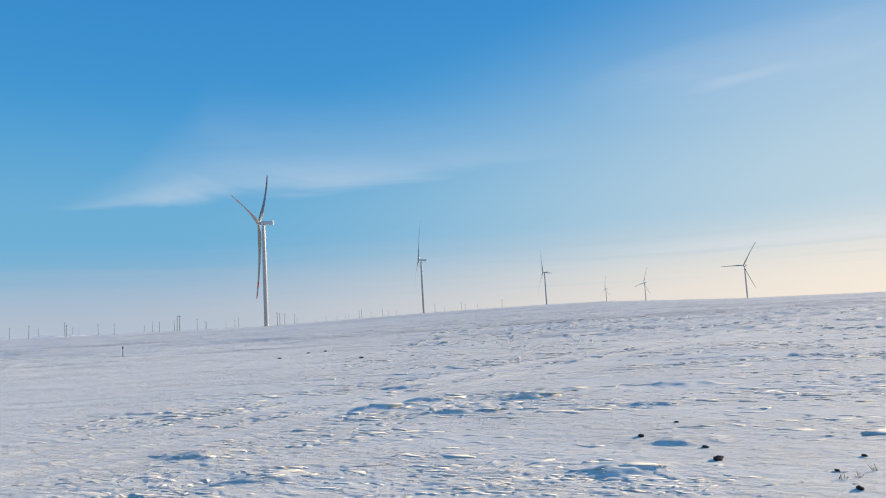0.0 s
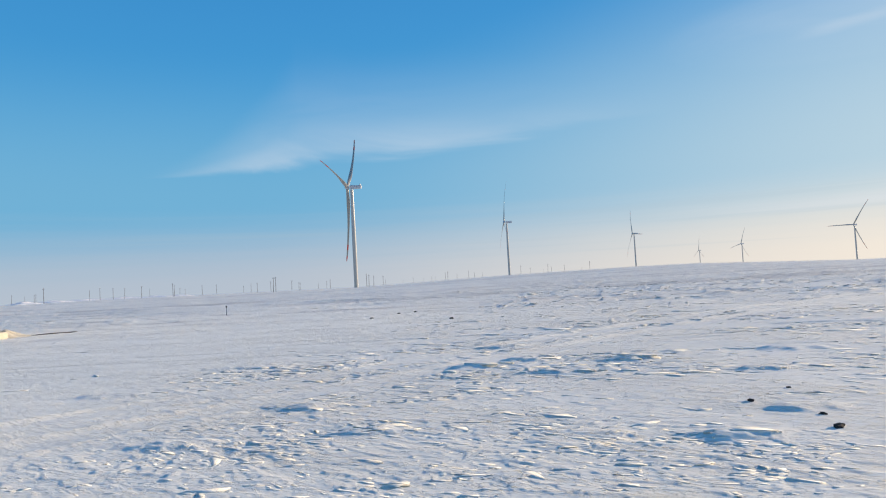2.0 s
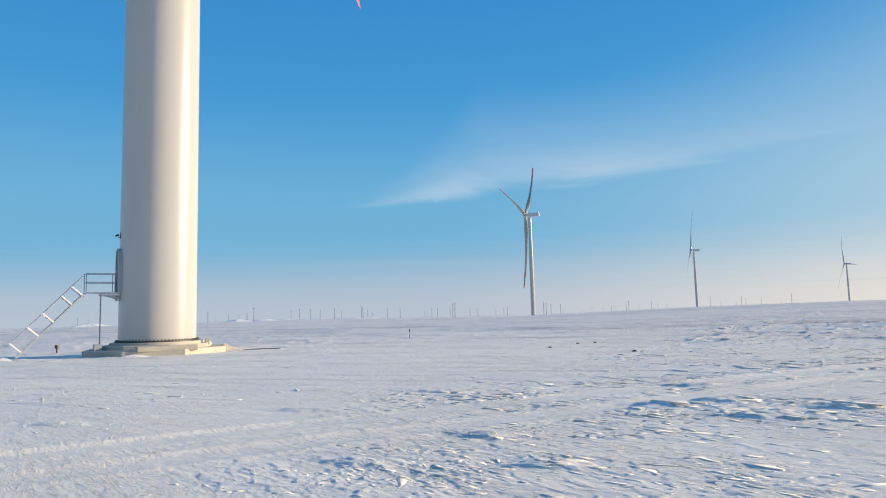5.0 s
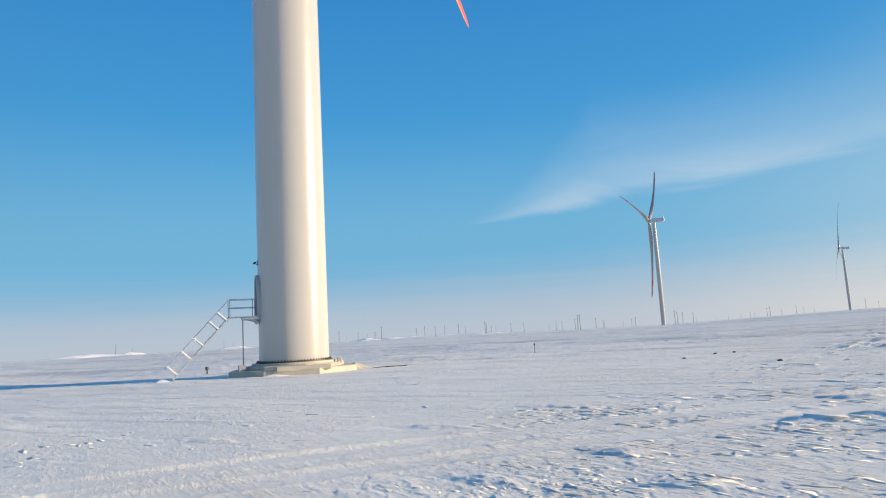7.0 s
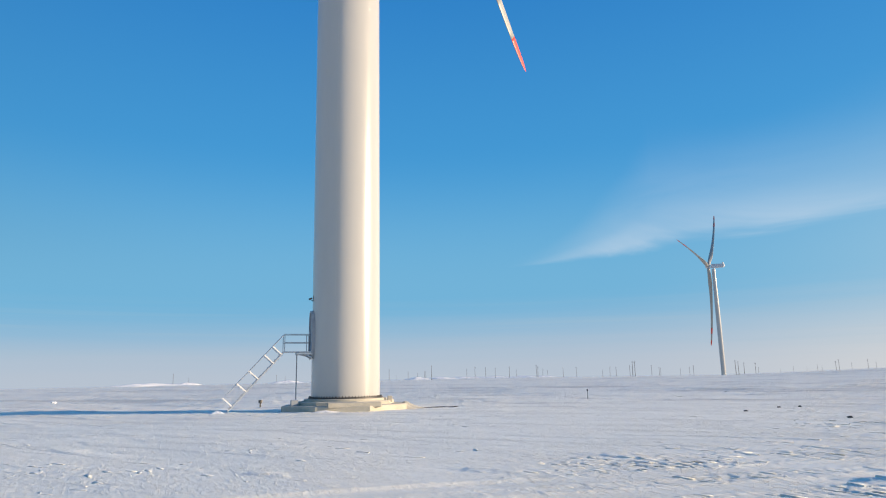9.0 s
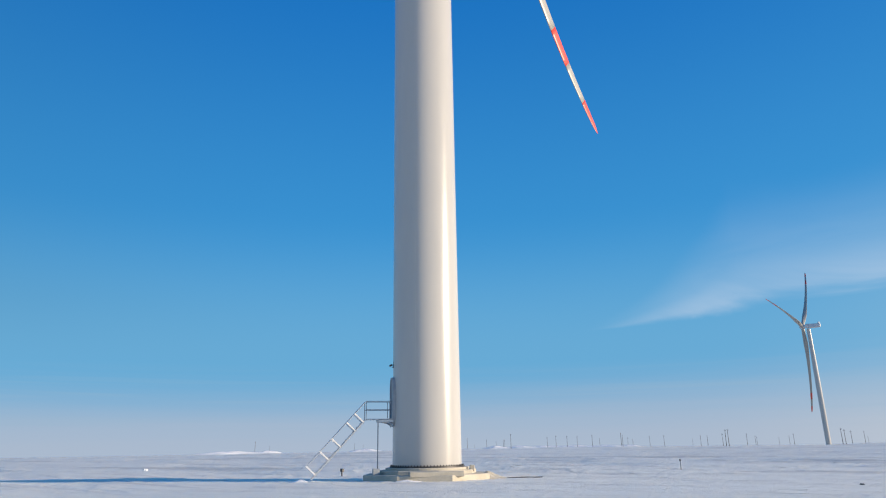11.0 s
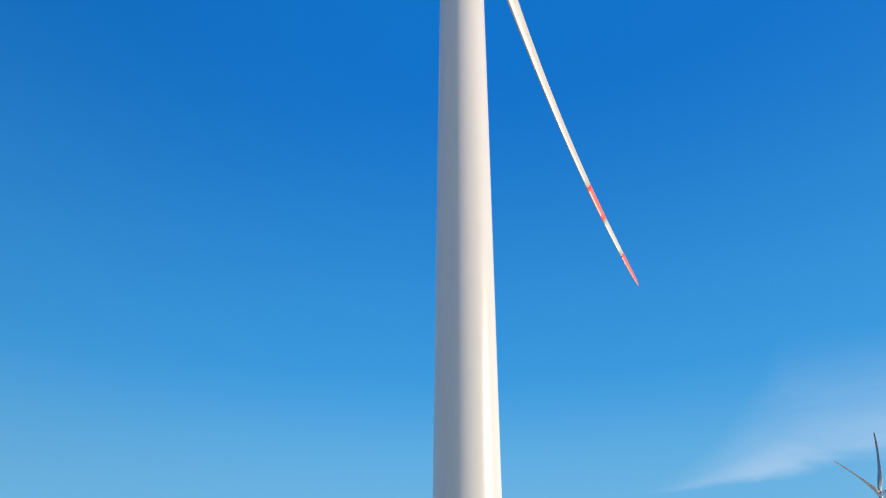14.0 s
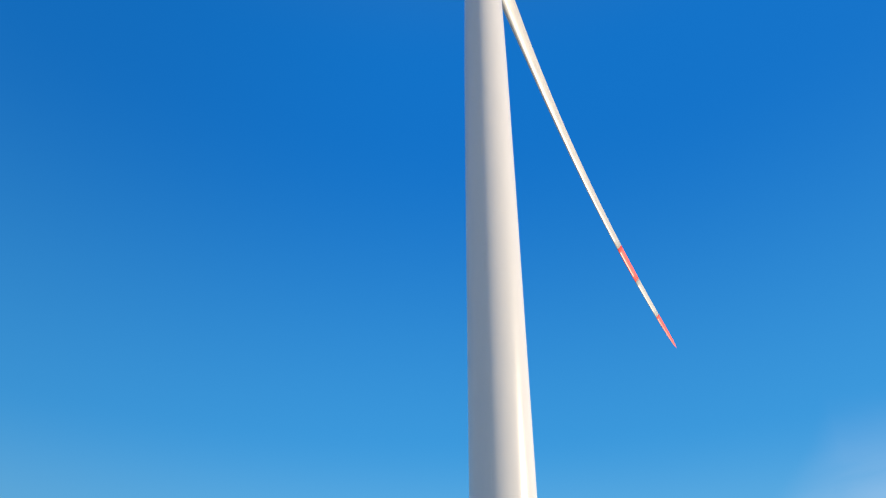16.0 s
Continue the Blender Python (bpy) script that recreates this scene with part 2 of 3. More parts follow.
# for the heap by the foundation: warm sunlight put into its cream colour
SUNDRIFT = painted("sunlit_cream_drift", (0.40, 0.36, 0.27), (0.56, 0.52, 0.44), 2.2, 0.9, relief=0.02)
STRAW = painted("dry_steppe_grass", (0.20, 0.14, 0.07), (0.36, 0.27, 0.15), 8.0, 0.9, relief=0.002)


# ---------------------------------------------------------------- mesh helpers
def mesh_of(name, bm, mat, smooth=False):
    me = bpy.data.meshes.new(name)
    bmesh.ops.recalc_face_normals(bm, faces=bm.faces)
    bm.to_mesh(me)
    bm.free()
    me.materials.append(mat)
    if smooth:
        me.polygons.foreach_set("use_smooth", [True] * len(me.polygons))
    return me


def part(name, me, parent, m=None, label=""):
    ob = new(name, me)
    ob.parent = parent
    if m is not None:
        ob.matrix_basis = m
    return tagged(ob, label) if label else ob


def empty(name, m, label, category, group="", kind=""):
    ob = new(name)
    ob.empty_display_size = 0.2
    ob.matrix_basis = m
    return tagged(ob, label, category, group, kind)


def lathe(bm, rings, sides, axis="z", close=True):
    """Rings of (radius, height) turned round an axis."""
    rows = []
    for r, h in rings:
        row = []
        for i in range(sides):
            a = 2 * math.pi * i / sides
            c, s = r * math.cos(a), r * math.sin(a)
            row.append(bm.verts.new((c, s, h) if axis == "z" else (c, h, s)))
        rows.append(row)
    for p, q in zip(rows, rows[1:]):
        for i in range(sides):
            j = (i + 1) % sides
            bm.faces.new((p[i], p[j], q[j], q[i]))
    if close:
        bm.faces.new(rows[0][::-1])
        bm.faces.new(rows[-1])
    return bm


def box(bm, size, m=Matrix(), bevel=0.0):
    made = bmesh.ops.create_cube(bm, size=1.0, matrix=m @ Matrix.Diagonal((*size, 1)))
    if bevel:
        edges = list({e for v in made["verts"] for e in v.link_edges})
        bmesh.ops.bevel(bm, geom=edges, offset=bevel, segments=1, affect="EDGES")
    return bm


def tube(bm, a, b, r, sides=8):
    a, b = Vector(a), Vector(b)
    turn = (b - a).to_track_quat("Z", "Y").to_matrix().to_4x4()
    bmesh.ops.create_cone(bm, cap_ends=True, segments=sides, radius1=r, radius2=r, depth=(b - a).length,
                          matrix=Matrix.Translation((a + b) / 2) @ turn)
    return bm


# ---------------------------------------------------------------- the plain
def lattice(ix, iy, seed):
    h = (ix.astype(np.int64) * 374761393 + iy.astype(np.int64) * 668265263 + seed * 974711) & 0xFFFFFFFF
    h = ((h ^ (h >> 13)) * 1274126177) & 0xFFFFFFFF
    return ((h ^ (h >> 16)) & 0xFFFF) / 65535.0 * 2 * np.pi


def grad_noise(x, y, seed):
    ix, iy = np.floor(x), np.floor(y)
    fx, fy = x - ix, y - iy
    ux, uy = fx * fx * fx * (fx * (fx * 6 - 15) + 10), fy * fy * fy * (fy * (fy * 6 - 15) + 10)
    total = 0
    for ox in (0, 1):
        for oy in (0, 1):
            a = lattice(ix + ox, iy + oy, seed)
            d = np.cos(a) * (fx - ox) + np.sin(a) * (fy - oy)
            total = total + d * (ux if ox else 1 - ux) * (uy if oy else 1 - uy)
    return total * 1.5


def step(x, a, b):
    t = np.clip((x - a) / (b - a), 0, 1)
    return t * t * (3 - 2 * t)


# elevation of the skyline over the eye, by bearing (degrees, anticlockwise from +y)
SKY_B = (-60, -37, -28, -20.8, -17.5, -12.6, -2.0, 11.2, 20, 31, 49, 70, 100)
SKY_E = (-0.2, -0.22, -0.10, 0.16, 0.28, 0.31, 0.17, -0.18, -0.12, -0.04, -0.13, -0.16, -0.15)


def plain(x, y):
    """The large form of the ground."""
    x, y = np.asarray(x, float), np.asarray(y, float)
    d = np.hypot(x, y)
    b = np.degrees(np.arctan2(-x, y))
    e = np.interp(b, SKY_B, SKY_E)
    far = 1.65 + np.minimum(d, 1300) * np.tan(np.radians(e)) - 0.003 * np.maximum(d - 1300, 0)
    near = -0.22 * step(d, 24, 39)
    s = step(d, 60, 560)
    return near * (1 - s) + far * s


MOUNDS = (  # x, y, length, width, height: hummocks with a hollow lee
    (2.40, 6.65, 0.42, 0.17, 0.085), (3.55, 7.75, 0.5, 0.16, 0.07), (-2.45, 9.05, 0.40, 0.2, 0.09), (1.3, 11.3, 0.6, 0.2, 0.08),
    (0.35, 15.7, 0.5, 0.25, 0.10), (-0.3, 12.5, 0.5, 0.2, 0.09), (0.7, 12.9, 0.4, 0.2, 0.10), (-1.3, 7.4, 0.4, 0.2, 0.06),
    (-6.4, 10.9, 0.6, 0.2, 0.06), (-5.0, 13.9, 0.7, 0.2, 0.06), (2.6, 12.4, 0.45, 0.22, 0.09), (-8.6, 4.6, 0.6, 0.25, 0.09),
    (4.3, 10.6, 0.5, 0.2, 0.07), (-3.4, 7.1, 0.5, 0.2, 0.06), (5.8, 13.0, 0.6, 0.25, 0.08), (-9.8, 8.6, 0.6, 0.2, 0.06),
)


def plates(u, v, seed):
    """Eroded crust: ragged plates with a sharp lip to one side that sink gently to the other."""
    p = 1.7 * v + 1.0 * grad_noise(u * 0.5, v * 0.6, seed) + 0.45 * grad_noise(u * 1.4, v * 1.4, seed + 1) + 0.25 * grad_noise(u * 3.6, v * 3.2, seed + 2)
    f = p - np.floor(p)
    on = grad_noise(u * 0.6, v * 1.6, seed + 60) + 0.6 * grad_noise(u * 1.8, v * 3.6, seed + 61)
    return step(f, 0.0, 0.05) * (1 - f) ** 1.2 * step(on, -0.02, 0.22)


def relief(x, y):
    """Wind-cut crust, sastrugi, drifts and old wheel tracks."""
    d = np.hypot(x, y)
    wx = 0.87 * x - 0.49 * y + 0.35 * grad_noise(x * 0.5, y * 0.5, 3)
    wy = 0.49 * x + 0.87 * y + 0.14 * grad_noise(x * 0.7, y * 0.7, 4)
    patch = grad_noise(x * 0.11, y * 0.2, 5) + 0.6 * grad_noise(x * 0.3, y * 0.5, 6)
    calm = 1 - 0.72 * step(-x + 0.12 * y, 4.0, 9.0)
    rough = (0.35 + 0.65 * step(patch, -0.35, 0.35)) * calm * (0.55 + 0.45 * step(d, 5, 12))
    h = 0
    for scale, amp, seed in ((0.8, 0.013, 11), (1.6, 0.013, 14), (2.7, 0.012, 17), (4.5, 0.008, 26)):
        h = h + amp * plates(wx * scale, wy * scale, seed)
    h = h * rough * (1 - step(d, 60, 120))
    h = h + step(d, 22, 60) * 0.15 * plates(wx * 0.24, wy * 0.24, 23) * (0.1 + 0.9 * calm)
    h = h + 0.03 * grad_noise(x * 0.16, y * 0.3, 21) * step(d, 4, 12) + 0.004 * grad_noise(x * 0.7, y * 2.2, 22)
    # broad drifts further out
    h = h + step(d, 25, 80) * (0.22 * grad_noise(x * 0.022, y * 0.07, 31) + 0.10 * grad_noise(x * 0.08, y * 0.22, 32)) * (1 - 0.5 * calm + 0.5)
    streak = grad_noise(x * 0.14, y * 0.75, 33) + 0.5 * grad_noise(x * 0.35, y * 1.6, 34)
    h = h + step(d, 10, 22) * 0.028 * step(streak, 0.16, 0.24) * (0.4 + 0.6 * calm)
    far_streak = grad_noise(x * 0.03, y * 0.11, 35) + 0.5 * grad_noise(x * 0.08, y * 0.2, 36)
    h = h + step(d, 45, 110) * 0.09 * step(far_streak, 0.16, 0.28)
    # two worn wheel tracks
    for off in (0.0, -2.3):
        c = 15.6 + off + 1.05 * x - 0.012 * np.minimum(x, 0) ** 2
        q = (y - c) * 0.69
        on = np.exp(-(q / 0.34) ** 4)
        h = h * (1 - 0.92 * on) - 0.016 * on + 0.013 * np.exp(-((np.abs(q) - 0.48) / 0.12) ** 2) * (0.8 + 0.4 * grad_noise(x * 0.3, y * 0.3, 61))
    for mx, my, lx, ly, hh in MOUNDS:
        a, b = (x - mx) / lx, (y - my) / ly
        a = a + 0.5 * grad_noise(x * 3.1, y * 5.0, 51)
        b = b + 0.5 * grad_noise(x * 3.1, y * 5.0, 52)
        h = h + 0.6 * hh * np.exp(-(a * a + b * b) ** 1.5) - 0.2 * hh * np.exp(-((a + 1.7) ** 2 + b * b))
    return h


TOWER = Vector((-30.80, 34.165, -0.22))


def ground_z(x, y):
    return float(plain(x, y) + relief(np.array([float(x)]), np.array([float(y)]))[0])


def build_ground():
    near = 4.0 * np.exp(np.arange(0, 470) * 0.0035)
    middle = near[-1] * np.exp(np.arange(1, 200) * 0.009)
    far = middle[-1] * np.exp(np.arange(1, 110) * 0.0345)
    radii = np.concatenate([[0.6, 1.4, 2.2, 3.0, 3.5], near, middle, far])
    radii = radii[radii < 4700]
    fine = np.arange(-48, 84, 0.15)
    coarse = np.arange(84, 312, 3.0)
    ang = np.radians(np.concatenate([fine, coarse]))
    na, nr = len(ang), len(radii)
    X = -np.outer(radii, np.sin(ang))
    Y = np.outer(radii, np.cos(ang))
    Z = plain(X, Y) + relief(X, Y)
    co = np.empty((nr * na + 1, 3))
    co[:-1] = np.stack([X, Y, Z], -1).reshape(-1, 3)
    co[-1] = (0, 0, float(relief(np.array([0.0]), np.array([0.0]))[0]))
    i, j = np.meshgrid(np.arange(nr - 1), np.arange(na), indexing="ij")
    k = (j + 1) % na
    quads = np.stack([i * na + j, i * na + k, (i + 1) * na + k, (i + 1) * na + j], -1).reshape(-1, 4)[:, ::-1]
    jj = np.arange(na)
    tris = np.stack([np.full(na, nr * na), (jj + 1) % na, jj], -1)[:, ::-1]
    me = bpy.data.meshes.new("ground")
    me.vertices.add(len(co))
    me.vertices.foreach_set("co", co.ravel())
    loops = np.concatenate([quads.ravel(), tris.ravel()])
    me.loops.add(len(loops))
    me.loops.foreach_set("vertex_index", loops.astype(np.int32))
    starts = np.concatenate([np.arange(len(quads)) * 4, len(quads) * 4 + np.arange(na) * 3])
    me.polygons.add(len(starts))
    me.polygons.foreach_set("loop_start", starts.astype(np.int32))
    me.update(calc_edges=True)
    me.validate()
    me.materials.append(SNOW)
    me.polygons.foreach_set("use_smooth", [True] * len(me.polygons))
    return tagged(new("ground", me), "wind-packed snow plain with sastrugi and old wheel tracks", "ground", kind="structure")


build_ground()


def build_crust():
    """Wind-lifted flakes of snow crust: wedges with a sharp lip, lying along the wind."""
    rng = np.random.default_rng(5)
    n = 300000
    r = 5.0 * np.exp(rng.uniform(0, np.log(90 / 5.0), n))
    b = np.radians(rng.uniform(-46, 80, n))
    x, y = -r * np.sin(b), r * np.cos(b)
    patch = grad_noise(x * 0.11, y * 0.2, 5) + 0.6 * grad_noise(x * 0.3, y * 0.5, 6) + 0.5 * grad_noise(x * 1.1, y * 1.6, 71)
    calm = step(-x + 0.12 * y, 3.0, 9.0)
    c = 15.6 + 1.05 * x - 0.012 * np.minimum(x, 0) ** 2
    track = np.minimum(np.abs(y - c), np.abs(y - c + 2.3)) * 0.69 < 0.5
    keep = (0.5 * patch + rng.normal(0, 0.40, n) > 0.64 + 0.60 * calm + 0.16 * (1 - step(r, 5.0, 11.0))) & ~track & (np.hypot(x - TOWER.x, y - TOWER.y) > 6)
    x, y = x[keep][:26000], y[keep][:26000]
    n = len(x)
    z = plain(x, y) + relief(x, y)
    grow = 0.8 + 0.014 * np.hypot(x, y)
    length = rng.gamma(2.0, 0.085, n).clip(0.03, 0.8) * grow
    width = length * rng.uniform(0.14, 0.36, n)
    lift = rng.gamma(2.0, 0.0016, n).clip(0.0008, 0.010) * grow
    close = step(np.hypot(x, y), 5.0, 13.0)
    lift, length, width = lift * (0.6 + 0.4 * close), length * (0.55 + 0.45 * close), width * (0.6 + 0.4 * close)
    turn = np.radians(-14.0) + rng.normal(0, 0.36, n)
    # outline in units of length and width: lip on the shaded side
    base = np.array([(-0.5, -0.15), (-0.2, -0.5), (0.25, -0.45), (0.5, -0.1), (0.3, 0.45), (-0.25, 0.5)])
    jit = rng.normal(0, 0.19, (n, 6, 2))
    out = base[None] + jit
    top = np.array([0.7, 1.0, 0.95, 0.65, 0.6, 0.65])
    co = np.empty((n, 12, 3))
    u, v = out[..., 0] * length[:, None], out[..., 1] * width[:, None]
    ct, st = np.cos(turn)[:, None], np.sin(turn)[:, None]
    co[:, :6, 0] = x[:, None] + u * ct - v * st
    co[:, :6, 1] = y[:, None] + u * st + v * ct
    co[:, :6, 2] = z[:, None] + lift[:, None] * (top[None] * rng.uniform(0.7, 1.2, (n, 6))) + 0.0005
    co[:, 6:, :2] = co[:, :6, :2]
    co[:, 6:, 2] = z[:, None] - 0.03
    faces = [(0, 1, 2), (0, 2, 3), (0, 3, 4), (0, 4, 5)] + [(i, i + 6, (i + 1) % 6 + 6) for i in range(6)] + [(i, (i + 1) % 6 + 6, (i + 1) % 6) for i in range(6)]
    faces = np.array(faces)
    tri = (faces[None] + (np.arange(n) * 12)[:, None, None]).reshape(-1, 3)
    me = bpy.data.meshes.new("snow_crust")
    me.vertices.add(n * 12)
    me.vertices.foreach_set("co", co.ravel())
    me.loops.add(tri.size)
    me.loops.foreach_set("vertex_index", tri.ravel().astype(np.int32))
    me.polygons.add(len(tri))
    me.polygons.foreach_set("loop_start", (np.arange(len(tri)) * 3).astype(np.int32))
    me.update(calc_edges=True)
    me.validate()
    me.materials.append(SNOW)
    return tagged(new("snow_crust", me), "wind-lifted flakes of snow crust scattered over the plain", "snow crust", kind="stuff")


build_crust()

# ---------------------------------------------------------------- wind turbines
TR = 2.285  # radius of the tower
HUB_H, ROTOR_R, OVERHANG, TILT = 111.15, 88.54, 4.89, 6.04
BANDS = (68.1, 74.68, 81.94)


def blade_frame(r, parked=False):
    s = r / ROTOR_R
    r = r * 84 / ROTOR_R
    chord = float(np.interp(r, (1.5, 4, 10, 17, 30, 45, 60, 72, 79.5, 82.5, 83.7, 84), (3.0, 3.0, 3.7, 4.2, 3.0, 2.3, 1.95, 1.65, 1.35, 0.95, 0.4, 0.08)))
    thick = float(np.interp(r, (1.5, 4, 10, 17, 30, 60, 84), (1.0, 1.0, 0.62, 0.36, 0.25, 0.20, 0.16)))
    twist = float(np.interp(r, (1.5, 10, 20, 40, 60, 84), (16, 14, 10, 4.5, 1.5, -1))) + 5
    bend = 6.65 * s * s if parked else s * (5.28 - s * (2.96 + s * 4.13))
    twist += 78 if parked else 0
    return chord, thick, twist, bend


def blade_section(bm, r, grow=0.0, parked=False):
    chord, thick, twist, bend = blade_frame(r, parked)
    row = []
    for k in range(20):
        a = 2 * math.pi * k / 20
        cx = 0.5 * math.cos(a)
        t = 0.5 * math.sin(a) * thick
        if thick < 0.9:
            t *= (0.35 + 0.75 * (0.5 + cx)) * (1.25 if k < 10 else 0.85)
        x, y = (cx - 0.12 * (1 - min(1, thick))) * (chord + grow), t * (chord + grow)
        c, s = math.cos(radians(twist)), math.sin(radians(twist))
        row.append(bm.verts.new((x * c - y * s, x * s + y * c + bend, r * (0.97 if parked else 1.0))))
    return row


def blade_mesh(name, spans, mat, grow=0.0, parked=False):
    bm = bmesh.new()
    for a, b, n in spans:
        rows = [blade_section(bm, a + (b - a) * i / n, grow, parked) for i in range(n + 1)]
        for p, q in zip(rows, rows[1:]):
            for i in range(20):
                j = (i + 1) % 20
                bm.faces.new((p[i], p[j], q[j], q[i]))
        bm.faces.new(rows[0][::-1])
        bm.faces.new(rows[-1])
    return mesh_of(name, bm, mat, True)


def tower_mesh():
    bm = bmesh.new()
    lathe(bm, [(TR, 0.3), (TR, 20), (TR, 42), (TR - 0.03, 58), (2.12, 75), (1.9, 90), (1.72, HUB_H - 2.4)], 96, close=False)
    return mesh_of("tower", bm, PAINT, True)


def nacelle_mesh():
    bm = bmesh.new()
    box(bm, (4.3, 13.0, 4.2), pose(0, -4.6, 0.4))
    for v in bm.verts:
        if v.co.y < -8:
            v.co.x *= 0.82
            v.co.z = v.co.z * 0.85 + 0.3
    bmesh.ops.bevel(bm, geom=list(bm.edges), offset=0.6, segments=3, affect="EDGES")
    return mesh_of("nacelle", bm, NACELLE)


def cooler_mesh():
    bm = bmesh.new()
    box(bm, (3.2, 1.1, 1.7), pose(0, -9.6, 3.1), 0.12)
    for i in range(5):
        box(bm, (2.9, 0.05, 0.08), pose(0, -10.18, 2.5 + i * 0.28))
    return mesh_of("roof_cooler", bm, NACELLE)


def hub_mesh():
    bm = bmesh.new()
    lathe(bm, [(1.5, -2.0), (2.0, -1.6), (2.15, -0.6), (2.15, 0.8), (1.8, 1.9), (1.1, 2.6), (0.3, 2.9)], 32, "y")
    return mesh_of("spinner", bm, NACELLE, True)


MESHES = {
    "tower": tower_mesh(), "nacelle": nacelle_mesh(), "cooler": cooler_mesh(), "spinner": hub_mesh(),
}
for kind, parked in (("", False), ("parked_", True)):
    MESHES[kind + "blade"] = blade_mesh("blade", [(1.5, BANDS[0], 44), (BANDS[1], BANDS[2], 6)], BLADE, 0.0, parked)
    MESHES[kind + "inner"] = blade_mesh("red_band", [(BANDS[0], BANDS[1], 6)], RED, 0.006, parked)
    MESHES[kind + "outer"] = blade_mesh("red_band", [(BANDS[2], ROTOR_R, 12)], RED, 0.006, parked)


def wind_turbine(x, y, z, psi, phase, label, parked=False, tilt=TILT):
    t = empty("wind_turbine", pose(x, y, z, 0, 0, psi), label, "wind turbine", "wind turbines on the plain")
    part("tower", MESHES["tower"], t, None, "cream painted tubular steel tower")
    top = pose(0, 0, HUB_H, tilt)
    part("nacelle", MESHES["nacelle"], t, top)
    part("roof_cooler", MESHES["cooler"], t, top)
    rotor = top @ pose(0, OVERHANG, 0)
    part("spinner", MESHES["spinner"], t, rotor)
    for k in range(3):
        kind = "parked_" if parked else ""
        b = part("blade", MESHES[kind + "blade"], t, rotor @ pose(0, 0, 0, 0, 90 - phase - 120 * k, 0), "white blade with two red bands at the tip")
        part("red_band", MESHES[kind + "inner"], b, None, "red band")
        part("red_band", MESHES[kind + "outer"], b, None, "red tip band")
    return t


def at(bearing, d):
    return -d * math.sin(radians(bearing)), d * math.cos(radians(bearing))


main = wind_turbine(TOWER.x, TOWER.y, 0.0, 97.26, 320.5, "tall cream wind turbine towering on a concrete foundation")
for bearing, hub_el, psi, phase, label in (
        (11.2, 8.42, 87.8, 49.4, "stopped wind turbine standing far out on the snow"),
        (-2.02, 4.752, 94, 80, "distant wind turbine on the snowy rise"),
        (-12.57, 3.06, 95, 65, "distant wind turbine beyond the snowy rise"),
        (-17.55, 1.28, 96, 90, "faint wind turbine half hidden by the rise"),
        (-20.7, 1.64, 106, 108, "faint wind turbine beyond the snowy rise"),
        (-28.35, 2.47, 118, 122, "distant wind turbine beyond the rise on the sunny side")):
    d = 900.0
    for _ in range(40):  # the distance at which the hub stands at that height over the eye
        d = min(4600.0, 0.5 * d + 0.5 * (float(plain(*at(bearing, d))) - 0.3 + HUB_H - 1.65) / math.tan(radians(hub_el)))
    x, y = at(bearing, d)
    wind_turbine(x, y, float(plain(x, y)) - 0.3, psi, phase, label, bearing == 11.2, 3.73 if bearing == 11.2 else TILT)

# weld seams on the main tower, in the paint
towards = math.atan2(32.18 - TOWER.y, -29.93 - TOWER.x)
for h, length in ((9.6, 2.4), (12.37, 2.6), (16.17, 2.3), (22.1, 3.0), (28.19, 3.0), (33.9, 3.0), (39.7, 2.8), (45.5, 2.8), (51.3, 2.8)):
    bm = box(bmesh.new(), (0.012, 0.03, length), pose((TR + 0.002) * math.cos(towards), (TR + 0.002) * math.sin(towards), h - length / 2, 0, 0, math.degrees(towards)))
    part("weld_seam", mesh_of("weld_seam", bm, PAINT), main, pose(0, 0, 0, 0, 0, -97.26), "vertical weld bead")
ring_heights = [9.6, 12.37, 16.17, 19.1, 22.1, 25.1, 28.19, 31.0, 33.9, 36.8, 39.7]
for h in ring_heights:
    bm = lathe(bmesh.new(), [(TR - 0.001, h - 0.02), (TR + 0.002, h - 0.008), (TR + 0.002, h + 0.008), (TR - 0.001, h + 0.02)], 96, close=False)
    part("weld_ring", mesh_of("weld_ring", bm, PAINT, True), main)
bm = lathe(bmesh.new(), [(TR + 0.002, 0.50), (2.48, 0.50), (2.48, 0.585), (TR + 0.002, 0.60)], 96, close=False)
part("base_flange", mesh_of("base_flange", bm, BOLT), main, None, "dark steel base flange")
bolt = lathe(bmesh.new(), [(0.045, 0.0), (0.045, 0.05), (0.028, 0.055), (0.028, 0.09)], 6)
bolt_me = mesh_of("bolt", bolt, BOLT)
for i in range(72):
    a = 2 * math.pi * i / 72
    part("bolt", bolt_me, main, pose(2.40 * math.cos(a), 2.40 * math.sin(a), 0.585))

# ---------------------------------------------------------------- foundation
facing = math.atan2(-TOWER.y, -TOWER.x)  # from the tower to the path
base = empty("concrete_foundation", pose(TOWER.x, TOWER.y, 0, 0, 0, math.degrees(facing)), "stepped pale concrete foundation half drifted over with snow", "foundation")


def slab(name, radius, z0, z1, turn, mat=CONCRETE, sides=8, chamfer=0.05, label=""):
    bm = bmesh.new()
    lathe(bm, [(radius, z0), (radius, z1 - chamfer), (radius - chamfer, z1)], sides)
    return part(name, mesh_of(name, bm, mat), base, pose(0, 0, 0, 0, 0, turn), label)


